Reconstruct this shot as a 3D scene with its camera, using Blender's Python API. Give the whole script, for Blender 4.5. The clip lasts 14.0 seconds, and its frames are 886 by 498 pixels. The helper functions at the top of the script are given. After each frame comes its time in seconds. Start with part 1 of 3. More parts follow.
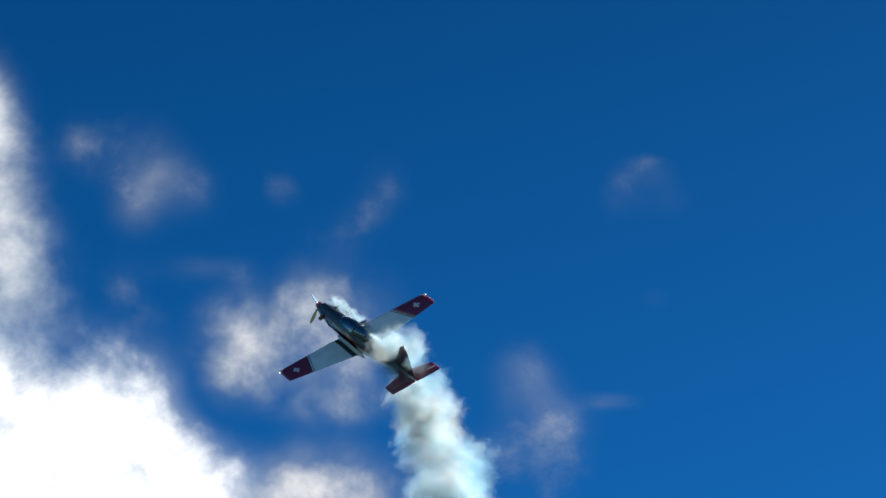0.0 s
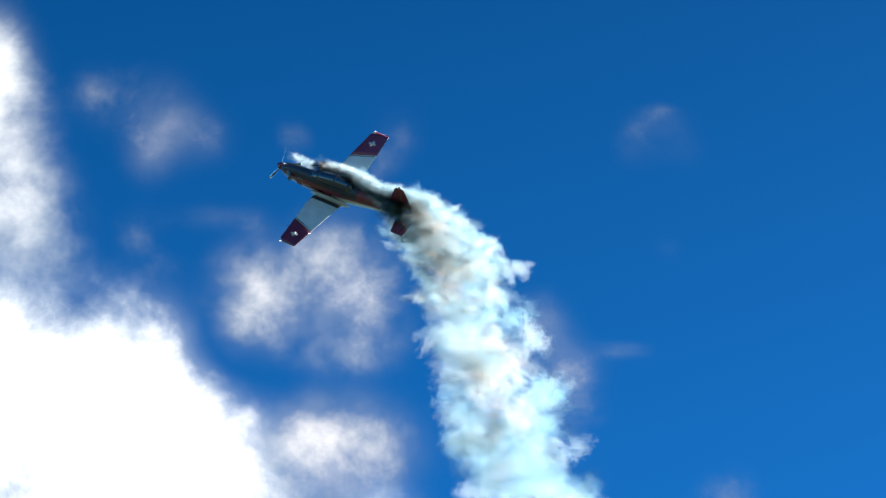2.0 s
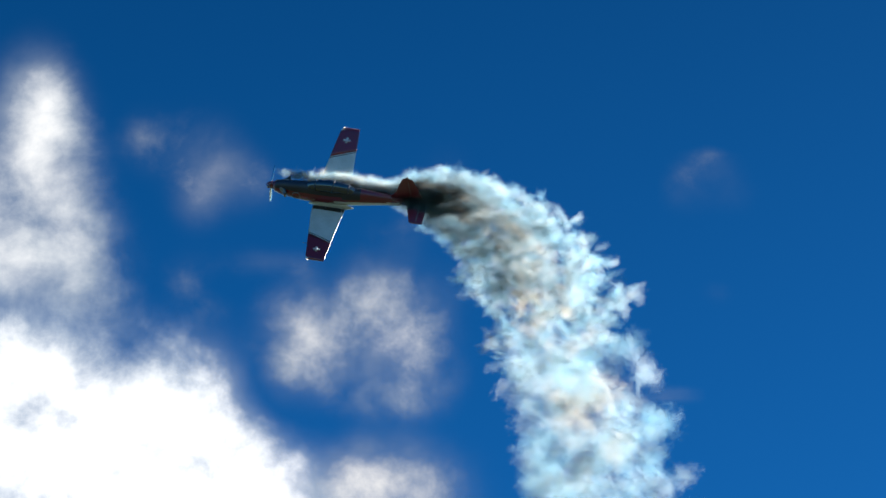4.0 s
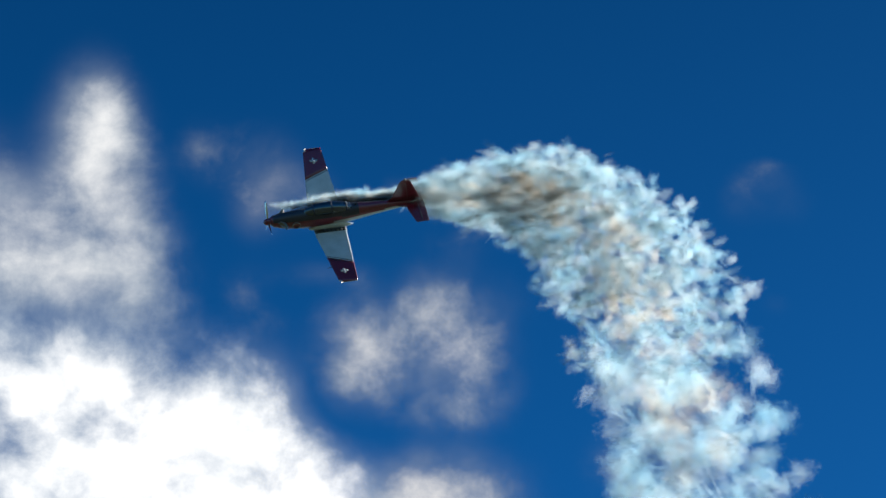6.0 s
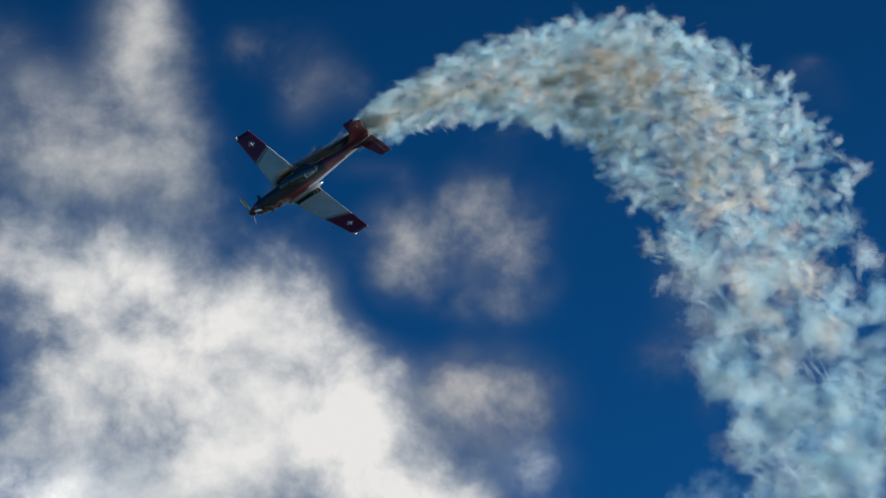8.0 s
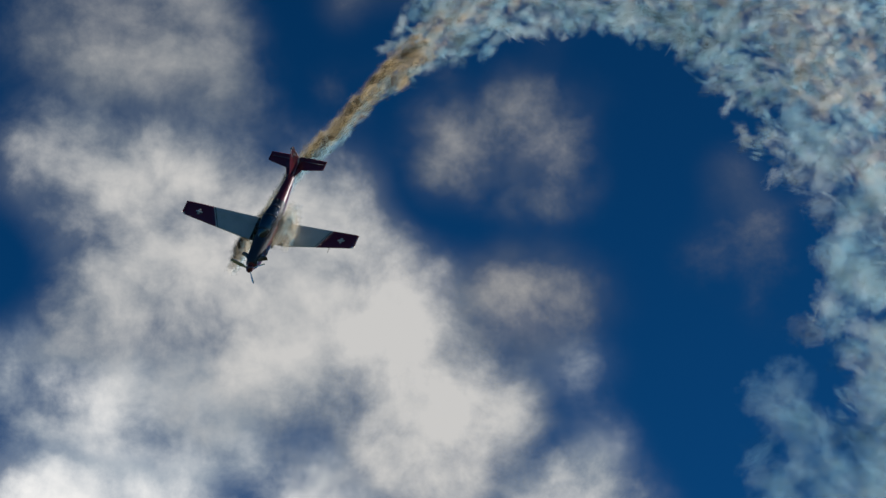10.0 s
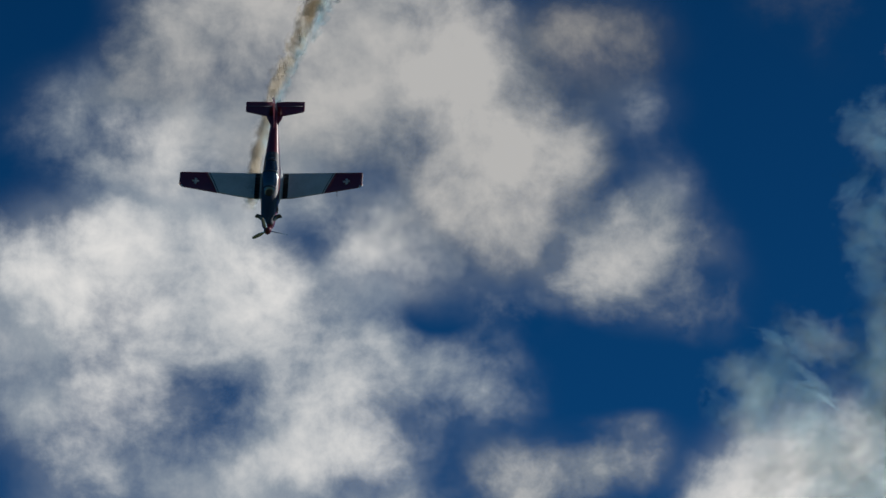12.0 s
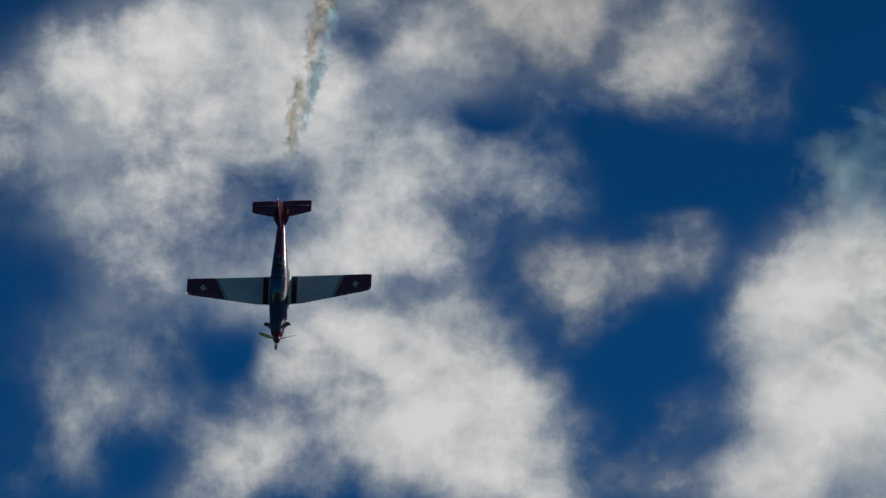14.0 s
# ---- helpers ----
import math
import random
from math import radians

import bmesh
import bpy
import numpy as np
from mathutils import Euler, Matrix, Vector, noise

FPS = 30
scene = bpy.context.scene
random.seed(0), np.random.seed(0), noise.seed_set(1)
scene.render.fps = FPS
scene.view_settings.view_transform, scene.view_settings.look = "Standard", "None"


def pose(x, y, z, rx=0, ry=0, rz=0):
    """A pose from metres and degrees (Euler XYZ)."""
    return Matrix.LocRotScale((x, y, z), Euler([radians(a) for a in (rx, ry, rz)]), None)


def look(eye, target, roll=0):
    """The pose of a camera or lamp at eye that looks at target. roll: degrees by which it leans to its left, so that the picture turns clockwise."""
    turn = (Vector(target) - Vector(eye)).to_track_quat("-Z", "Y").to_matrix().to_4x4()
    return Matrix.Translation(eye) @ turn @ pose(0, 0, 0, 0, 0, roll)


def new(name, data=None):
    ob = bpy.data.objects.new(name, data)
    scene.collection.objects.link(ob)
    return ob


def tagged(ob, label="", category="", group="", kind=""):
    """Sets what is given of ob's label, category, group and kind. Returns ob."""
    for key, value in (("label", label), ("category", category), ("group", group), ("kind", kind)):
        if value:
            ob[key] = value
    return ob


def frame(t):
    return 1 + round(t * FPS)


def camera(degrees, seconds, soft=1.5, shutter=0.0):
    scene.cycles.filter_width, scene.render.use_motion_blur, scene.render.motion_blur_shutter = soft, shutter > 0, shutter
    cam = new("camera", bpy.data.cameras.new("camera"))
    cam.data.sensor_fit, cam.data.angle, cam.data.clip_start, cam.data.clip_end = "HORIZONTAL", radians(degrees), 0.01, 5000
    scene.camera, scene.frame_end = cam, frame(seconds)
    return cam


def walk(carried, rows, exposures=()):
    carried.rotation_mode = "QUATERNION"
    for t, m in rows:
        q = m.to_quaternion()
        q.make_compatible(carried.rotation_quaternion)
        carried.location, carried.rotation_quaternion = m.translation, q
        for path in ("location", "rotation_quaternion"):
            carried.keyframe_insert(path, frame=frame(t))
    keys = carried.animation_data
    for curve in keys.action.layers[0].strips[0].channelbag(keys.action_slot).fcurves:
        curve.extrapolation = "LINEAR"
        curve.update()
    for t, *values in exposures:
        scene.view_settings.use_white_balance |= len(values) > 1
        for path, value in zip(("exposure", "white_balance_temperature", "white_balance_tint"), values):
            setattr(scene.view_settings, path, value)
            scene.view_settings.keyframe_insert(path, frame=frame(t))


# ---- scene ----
cam = camera(14.0, 14.0, soft=1.5)
CAMERA_ROWS = [
    (0.0, pose(0, 0, 1.7, 135.222, 1.725, -1.875)),
    (0.5, pose(0, 0, 1.7, 135.044, 1.722, -1.878)),
    (1.0, pose(0, 0, 1.7, 134.777, 1.713, -1.876)),
    (1.5, pose(0, 0, 1.7, 134.583, 1.650, -1.813)),
    (2.0, pose(0, 0, 1.7, 134.416, 1.569, -1.730)),
    (2.5, pose(0, 0, 1.7, 134.330, 1.484, -1.639)),
    (3.0, pose(0, 0, 1.7, 134.413, 1.389, -1.531)),
    (3.5, pose(0, 0, 1.7, 134.961, 1.232, -1.346)),
    (6.0, pose(0, 0, 1.7, 135.331, 0.442, -0.480)),
    (6.5, pose(0, 0, 1.7, 135.269, 0.327, -0.355)),
    (7.0, pose(0, 0, 1.7, 135.074, 0.230, -0.251)),
    (7.5, pose(0, 0, 1.7, 134.415, 0.114, -0.126)),
    (8.0, pose(0, 0, 1.7, 133.665, -0.012, 0.013)),
    (10.5, pose(0, 0, 1.7, 131.028, -0.618, 0.723)),
    (11.0, pose(0, 0, 1.7, 129.581, -0.769, 0.924)),
    (11.5, pose(0, 0, 1.7, 128.592, -0.915, 1.118)),
    (12.0, pose(0, 0, 1.7, 127.952, -1.089, 1.345)),
    (12.5, pose(0, 0, 1.7, 127.026, -1.239, 1.557)),
    (13.0, pose(0, 0, 1.7, 126.182, -1.364, 1.741)),
    (13.5, pose(0, 0, 1.7, 125.572, -1.459, 1.881)),
    (14.0, pose(0, 0, 1.7, 124.723, -1.552, 2.032)),
]

EXPOSURES = [(0.0, 1.25), (0.5, 1.4), (1.0, 1.5), (1.5, 1.6), (3.0, 1.5), (3.5, 1.35), (6.0, 1.0), (6.5, 0.85), (7.0, 0.6),
             (7.5, 0.4), (8.0, 0.25), (10.5, -0.3), (11.0, -0.4), (12.5, -0.6), (14.0, -0.65)]
walk(cam, CAMERA_ROWS, EXPOSURES)
scene.cycles.transparent_max_bounces = 96
scene.cycles.max_bounces, scene.cycles.diffuse_bounces, scene.cycles.transmission_bounces = 24, 20, 20

EYE = Vector((0, 0, 1.7))
ELEVATION = 40.0
FOCAL = 784 / math.tan(radians(7.0))
VIEW = pose(0, 0, 0, 90 + ELEVATION).to_3x3()


def sky_point(u, v, distance):
    """A place in the air: u and v in thousandths of the sky chart's unit, at that distance from the viewer."""
    way = VIEW @ Vector(((u - 499) / FOCAL, (1028 - v) / FOCAL, -1))
    return EYE + way.normalized() * distance


# ---- light ----
SUN = Vector((0.79, 0.13, 0.60)).normalized()
world = bpy.data.worlds.new("sky")
scene.world = world
world.use_nodes = True
wn, wl = world.node_tree.nodes, world.node_tree.links
sky = wn.new("ShaderNodeTexSky")
sky.sky_type = "NISHITA"
sky.sun_disc = False
sky.sun_elevation = math.asin(SUN.z)
sky.sun_rotation = math.atan2(SUN.x, SUN.y)
sky.altitude = 500
sky.dust_density = 0.4
sky.ozone_density = 3.0
deep = wn.new("ShaderNodeHueSaturation")
deep.inputs["Saturation"].default_value = 1.38
deep.inputs["Value"].default_value = 1.0
wl.new(sky.outputs[0], deep.inputs["Color"])
tint = wn.new("ShaderNodeMix")
tint.data_type, tint.blend_type = "RGBA", "MULTIPLY"
tint.inputs["Factor"].default_value = 1.0
tint.inputs["B"].default_value = (0.56, 0.99, 1.14, 1)
wl.new(deep.outputs[0], tint.inputs["A"])
# the blue deepens towards the zenith
way = wn.new("ShaderNodeTexCoord")
split = wn.new("ShaderNodeSeparateXYZ")
wl.new(way.outputs["Generated"], split.inputs[0])
high = wn.new("ShaderNodeMapRange")
high.inputs["From Min"].default_value, high.inputs["From Max"].default_value = 0.55, 0.80
high.inputs["To Min"].default_value, high.inputs["To Max"].default_value = 1.1, 0.42
wl.new(split.outputs["Z"], high.inputs["Value"])
deepen = wn.new("ShaderNodeVectorMath")
deepen.operation = "SCALE"
wl.new(tint.outputs["Result"], deepen.inputs[0])
wl.new(high.outputs[0], deepen.inputs["Scale"])
wl.new(deepen.outputs[0], wn["Background"].inputs["Color"])
wn["Background"].inputs["Strength"].default_value = 0.060

lamp = bpy.data.lights.new("sun", "SUN")
lamp.energy = 5.0
lamp.angle = radians(0.6)
lamp.color = (1.0, 0.97, 0.93)
sun = new("sun", lamp)
sun.matrix_world = look(SUN * 500, (0, 0, 0))


# ---- materials ----
def material(name):
    m = bpy.data.materials.new(name)
    m.use_nodes = True
    return m, m.node_tree.nodes, m.node_tree.links


def paint(name, colour, rough=0.35, metal=0.0, grime=0.25, scale=3.0, coat=0.0):
    """Painted or bare sheet metal with faint grime at two scales."""
    m, n, l = material(name)
    b = n["Principled BSDF"]
    co = n.new("ShaderNodeTexCoord")
    big, fine = n.new("ShaderNodeTexNoise"), n.new("ShaderNodeTexNoise")
    big.inputs["Scale"].default_value, fine.inputs["Scale"].default_value = scale * 0.4, scale * 6
    big.inputs["Detail"].default_value = fine.inputs["Detail"].default_value = 6
    l.new(co.outputs["Object"], big.inputs["Vector"])
    l.new(co.outputs["Object"], fine.inputs["Vector"])
    both = n.new("ShaderNodeMath")
    both.operation = "MULTIPLY"
    l.new(big.outputs[0], both.inputs[0])
    l.new(fine.outputs[0], both.inputs[1])
    ramp = n.new("ShaderNodeValToRGB")
    ramp.color_ramp.elements[0].position, ramp.color_ramp.elements[1].position = 0.12, 0.34
    ramp.color_ramp.elements[0].color = (*[c * (1 - grime) for c in colour], 1)
    ramp.color_ramp.elements[1].color = (*colour, 1)
    l.new(both.outputs[0], ramp.inputs[0])
    l.new(ramp.outputs[0], b.inputs["Base Color"])
    b.inputs["Roughness"].default_value, b.inputs["Metallic"].default_value = rough, metal
    b.inputs["Coat Weight"].default_value = coat
    b.inputs["Coat Roughness"].default_value = 0.05
    bump = n.new("ShaderNodeBump")
    bump.inputs["Strength"].default_value, bump.inputs["Distance"].default_value = 0.15, 0.01
    l.new(fine.outputs[0], bump.inputs["Height"])
    l.new(bump.outputs[0], b.inputs["Normal"])
    return m


RED = paint("red_paint", (0.14, 0.007, 0.022), 0.35, coat=0.5)
WHITE = paint("white_paint", (0.46, 0.49, 0.52), 0.35, coat=0.3)
NAVY = paint("antiglare_paint", (0.012, 0.014, 0.030), 0.55, coat=0.25)
BLACK = paint("walkway_grit", (0.015, 0.015, 0.017), 0.85)
STEEL = paint("exhaust_steel", (0.16, 0.14, 0.13), 0.4, 0.9)
ALLOY = paint("bare_alloy", (0.75, 0.76, 0.78), 0.22, 1.0)
GREY = paint("joint_grey", (0.17, 0.15, 0.17), 0.6)
CROSS = paint("white_decal", (0.48, 0.46, 0.48), 0.4, grime=0.1)


def canopy_glass():
    m, n, l = material("canopy_glass")
    b = n["Principled BSDF"]
    b.inputs["Base Color"].default_value = (0.012, 0.02, 0.035, 1)
    b.inputs["Roughness"].default_value = 0.04
    b.inputs["IOR"].default_value = 1.5
    b.inputs["Coat Weight"].default_value = 1.0
    b.inputs["Coat Roughness"].default_value = 0.02
    return m


def glow(name, colour, strength):
    m, n, l = material(name)
    e = n.new("ShaderNodeEmission")
    e.inputs[0].default_value, e.inputs[1].default_value = (*colour, 1), strength
    l.new(e.outputs[0], n["Material Output"].inputs[0])
    return m


GLASS = canopy_glass()
LAMP = glow("lamp_lens", (1.0, 0.97, 0.9), 0.8)


def smoke_material(name, thin, thick, dense=0.5, grain=3.0, flow=0.2, lump=0.9, rim=(0.74, 0.36)):
    """Smoke wisps with ragged rims that let the background through. Smoke scatters evenly whatever way its scraps lie, so all take
    a common normal, bent by the lumps of the smoke itself; colour wanders from piece to piece."""
    m, n, l = material(name)
    co, tone, rag = n.new("ShaderNodeTexCoord"), n.new("ShaderNodeTexNoise"), n.new("ShaderNodeTexNoise")
    tone.inputs["Scale"].default_value, tone.inputs["Detail"].default_value = lump, 3
    rag.inputs["Scale"].default_value, rag.inputs["Detail"].default_value, rag.inputs["Roughness"].default_value = grain, 4, 0.55
    info, add, mul = n.new("ShaderNodeObjectInfo"), n.new("ShaderNodeVectorMath"), n.new("ShaderNodeMath")
    mul.operation, mul.inputs[1].default_value = "MULTIPLY", 40.0
    l.new(info.outputs["Random"], mul.inputs[0])
    l.new(co.outputs["Object"], add.inputs[0])
    l.new(mul.outputs[0], add.inputs[1])
    l.new(add.outputs[0], tone.inputs["Vector"])
    l.new(add.outputs[0], rag.inputs["Vector"])
    ramp = n.new("ShaderNodeValToRGB")
    ramp.color_ramp.elements[0].position, ramp.color_ramp.elements[1].position = 0.38, 0.62
    ramp.color_ramp.elements[0].color, ramp.color_ramp.elements[1].color = (*thin, 1), (*thick, 1)
    l.new(tone.outputs[0], ramp.inputs[0])
    # normals lean to the sun, so wisps are sunlit whichever way they face
    bend, aim = n.new("ShaderNodeVectorMath"), n.new("ShaderNodeVectorMath")
    bend.operation = "MULTIPLY_ADD"
    bend.inputs[1].default_value = (1.1, 1.1, 1.1)
    bend.inputs[2].default_value = tuple(SUN - Vector((0.55, 0.55, 0.55)))
    l.new(rag.outputs["Color"], bend.inputs[0])
    aim.operation = "NORMALIZE"
    l.new(bend.outputs[0], aim.inputs[0])
    near, far, mix = n.new("ShaderNodeBsdfDiffuse"), n.new("ShaderNodeBsdfTranslucent"), n.new("ShaderNodeMixShader")
    for b in (near, far):
        l.new(ramp.outputs[0], b.inputs["Color"])
        l.new(aim.outputs[0], b.inputs["Normal"])
    mix.inputs[0].default_value = flow
    l.new(near.outputs[0], mix.inputs[1])
    l.new(far.outputs[0], mix.inputs[2])
    body_of = n.new("ShaderNodeMapRange")
    body_of.interpolation_type = "SMOOTHSTEP"
    body_of.inputs["To Min"].default_value, body_of.inputs["To Max"].default_value = 0.0, dense
    # thick in the middle of a wisp, torn by noise towards its rim
    middle = n.new("ShaderNodeVectorMath")
    middle.operation, middle.inputs[1].default_value = "DISTANCE", (0.5, 0.5, 0)
    l.new(co.outputs["UV"], middle.inputs[0])
    tear = n.new("ShaderNodeMath")
    tear.operation, tear.inputs[1].default_value = "MULTIPLY_ADD", 0.7
    l.new(rag.outputs[0], tear.inputs[0])
    l.new(middle.outputs["Value"], tear.inputs[2])
    body_of.inputs["From Min"].default_value, body_of.inputs["From Max"].default_value = rim
    l.new(tear.outputs[0], body_of.inputs["Value"])
    clear, out = n.new("ShaderNodeBsdfTransparent"), n.new("ShaderNodeMixShader")
    l.new(body_of.outputs[0], out.inputs[0])
    l.new(clear.outputs[0], out.inputs[1])
    l.new(mix.outputs[0], out.inputs[2])
    l.new(out.outputs[0], n["Material Output"].inputs[0])
    return m


# scattered blue and filtered tan or brown light is put into the smoke's colour
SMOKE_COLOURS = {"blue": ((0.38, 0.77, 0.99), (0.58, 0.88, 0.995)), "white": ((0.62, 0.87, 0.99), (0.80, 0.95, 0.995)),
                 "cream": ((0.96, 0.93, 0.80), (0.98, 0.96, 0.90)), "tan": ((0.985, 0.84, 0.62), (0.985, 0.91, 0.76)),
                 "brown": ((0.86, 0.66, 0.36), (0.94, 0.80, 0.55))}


def cloud_material(name, softness, fine, seed, haze, grain, lit):
    """Cloud seen from far below: cover held by the mesh, broken up by noise; what is thin lets the sky through."""
    m, n, l = material(name)
    cover = n.new("ShaderNodeAttribute")
    cover.attribute_name = "cover"
    co = n.new("ShaderNodeTexCoord")
    mp = n.new("ShaderNodeMapping")
    mp.inputs["Location"].default_value = (seed, seed * 0.7, 0)
    l.new(co.outputs["UV"], mp.inputs["Vector"])
    bend = n.new("ShaderNodeTexNoise")
    bend.inputs["Scale"].default_value, bend.inputs["Detail"].default_value = 3.5, 3
    l.new(mp.outputs[0], bend.inputs["Vector"])
    warp = n.new("ShaderNodeVectorMath")
    warp.operation = "MULTIPLY_ADD"
    warp.inputs[1].default_value = (0.08, 0.08, 0)
    l.new(bend.outputs["Color"], warp.inputs[0])
    l.new(mp.outputs[0], warp.inputs[2])
    big, small = n.new("ShaderNodeTexNoise"), n.new("ShaderNodeTexNoise")
    big.inputs["Scale"].default_value, big.inputs["Detail"].default_value, big.inputs["Roughness"].default_value = 5.5 * grain, 10, 0.58
    small.inputs["Scale"].default_value, small.inputs["Detail"].default_value, small.inputs["Roughness"].default_value = 3.4 * grain, 7, 0.5
    l.new(warp.outputs[0], big.inputs["Vector"])
    l.new(warp.outputs[0], small.inputs["Vector"])
    hold = n.new("ShaderNodeMapRange")
    hold.inputs["From Max"].default_value, hold.inputs["To Max"].default_value = 0.35, fine * 2
    l.new(cover.outputs["Fac"], hold.inputs["Value"])
    centred = n.new("ShaderNodeMath")
    centred.operation, centred.inputs[1].default_value = "SUBTRACT", 0.5
    l.new(big.outputs[0], centred.inputs[0])
    breakup = n.new("ShaderNodeMath")
    breakup.operation = "MULTIPLY_ADD"
    l.new(centred.outputs[0], breakup.inputs[0])
    l.new(hold.outputs[0], breakup.inputs[1])
    l.new(cover.outputs["Fac"], breakup.inputs[2])
    alpha = n.new("ShaderNodeMapRange")
    alpha.interpolation_type = "SMOOTHSTEP"
    alpha.inputs["From Min"].default_value, alpha.inputs["From Max"].default_value = 0.06, 0.06 + softness
    alpha.inputs["To Max"].default_value = 0.97
    l.new(breakup.outputs[0], alpha.inputs["Value"])
    veil = n.new("ShaderNodeMapRange")
    veil.interpolation_type = "SMOOTHSTEP"
    veil.inputs["From Min"].default_value, veil.inputs["From Max"].default_value, veil.inputs["To Max"].default_value = 0.03, 0.55, 1.0
    l.new(cover.outputs["Fac"], veil.inputs["Value"])
    streak = n.new("ShaderNodeMapRange")
    streak.inputs["From Min"].default_value, streak.inputs["From Max"].default_value, streak.inputs["To Max"].default_value = 0.36, 0.68, haze
    l.new(small.outputs[0], streak.inputs["Value"])
    thin = n.new("ShaderNodeMath")
    thin.operation = "MULTIPLY"
    l.new(veil.outputs[0], thin.inputs[0])
    l.new(streak.outputs[0], thin.inputs[1])
    total = n.new("ShaderNodeMath")
    total.operation = "MAXIMUM"
    l.new(alpha.outputs[0], total.inputs[0])
    l.new(thin.outputs[0], total.inputs[1])
    # sunlit white and shaded blue-grey are painted by thickness and given off as glow
    shade = n.new("ShaderNodeMath")
    shade.operation = "MULTIPLY_ADD"
    l.new(small.outputs[0], shade.inputs[0])
    shade.inputs[1].default_value = 1.2
    l.new(breakup.outputs[0], shade.inputs[2])
    tone = n.new("ShaderNodeValToRGB")
    tone.color_ramp.elements.new(0.6)
    scaled = n.new("ShaderNodeMath")
    scaled.operation, scaled.inputs[1].default_value = "MULTIPLY", 0.5
    l.new(shade.outputs[0], scaled.inputs[0])
    tone.color_ramp.elements[0].position, tone.color_ramp.elements[1].position, tone.color_ramp.elements[2].position = 0.30, 0.58, 0.88
    tone.color_ramp.elements[0].color, tone.color_ramp.elements[1].color, tone.color_ramp.elements[2].color = (0.14, 0.225, 0.36, 1), (0.40, 0.46, 0.525, 1), (1.0, 0.985, 0.96, 1)
    l.new(scaled.outputs[0], tone.inputs[0])
    shine, clear, mix = n.new("ShaderNodeEmission"), n.new("ShaderNodeBsdfTransparent"), n.new("ShaderNodeMixShader")
    shine.inputs["Strength"].default_value = lit
    l.new(tone.outputs[0], shine.inputs["Color"])
    l.new(total.outputs[0], mix.inputs[0])
    l.new(clear.outputs[0], mix.inputs[1])
    l.new(shine.outputs[0], mix.inputs[2])
    l.new(mix.outputs[0], n["Material Output"].inputs[0])
    return m


def grass_material():
    m, n, l = material("airfield_grass")
    b = n["Principled BSDF"]
    noise_tex, ramp = n.new("ShaderNodeTexNoise"), n.new("ShaderNodeValToRGB")
    noise_tex.inputs["Scale"].default_value, noise_tex.inputs["Detail"].default_value = 0.02, 10
    co = n.new("ShaderNodeTexCoord")
    l.new(co.outputs["Object"], noise_tex.inputs["Vector"])
    ramp.color_ramp.elements[0].color, ramp.color_ramp.elements[1].color = (0.018, 0.03, 0.010, 1), (0.045, 0.06, 0.022, 1)
    l.new(noise_tex.outputs[0], ramp.inputs[0])
    l.new(ramp.outputs[0], b.inputs["Base Color"])
    b.inputs["Roughness"].default_value = 0.9
    return m


# ---- building helpers ----
def part(name, bm, mats, parent, label="", smooth=True):
    """One mesh object under a thing or a part (or top-level, where parent is None)."""
    mesh = bpy.data.meshes.new(name)
    bmesh.ops.recalc_face_normals(bm, faces=bm.faces)
    bm.to_mesh(mesh)
    bm.free()
    for m in (mats if isinstance(mats, (list, tuple)) else [mats]):
        mesh.materials.append(m)
    if smooth:
        for p in mesh.polygons:
            p.use_smooth = True
    ob = new(name, mesh)
    ob.parent = parent
    return tagged(ob, label) if label else ob


def loft(bm, rings, caps=True, mat=0):
    """Skin over rings of equally many points."""
    loops = [[bm.verts.new(p) for p in ring] for ring in rings]
    k = len(loops[0])
    faces = []
    for a, b in zip(loops, loops[1:]):
        for i in range(k):
            faces.append(bm.faces.new((a[i], a[(i + 1) % k], b[(i + 1) % k], b[i])))
    if caps:
        faces += [bm.faces.new(loops[0][::-1]), bm.faces.new(loops[-1])]
    for f in faces:
        f.material_index = mat
    return loops, faces


def oval(x, half, top, bottom, k=28, square=2.3):
    """A fuselage section at x: a rounded oval between bottom and top."""
    mid, tall = (top + bottom) / 2, (top - bottom) / 2
    ring = []
    for i in range(k):
        a = 2 * math.pi * i / k
        c, s = math.cos(a), math.sin(a)
        ring.append((x, half * math.copysign(abs(c) ** (2 / square), c), mid + tall * math.copysign(abs(s) ** (2 / square), s)))
    return ring


def airfoil(lead, trail, y, z, thick, k=9, across="y"):
    """A closed wing section from lead to trail at span y; across 'z' for an upright fin."""
    pts = []
    for i in range(k):
        f = (1 - math.cos(math.pi * i / (k - 1))) / 2
        h = thick * 2.6 * (0.2969 * math.sqrt(f) - 0.126 * f - 0.3516 * f * f + 0.2843 * f ** 3 - 0.1015 * f ** 4)
        pts.append((lead + (trail - lead) * f, max(h, 0.004)))
    loop = [(x, h) for x, h in pts] + [(x, -h * 0.7) for x, h in pts[-2:0:-1]]
    return [(x, y, z + h) if across == "y" else (x, y + h, z) for x, h in loop]


# ---- ground ----
bm = bmesh.new()
bmesh.ops.create_grid(bm, x_segments=60, y_segments=60, size=3400)
for v in bm.verts:
    v.co.z = 0.0 if v.co.length < 200 else 6 * noise.noise(v.co * 0.002)
    if v.co.length < 200:
        v.co.z = -0.0
ground = part("ground", bm, grass_material(), None)
tagged(ground, "mown green grass of a wide airfield", "ground", kind="structure")


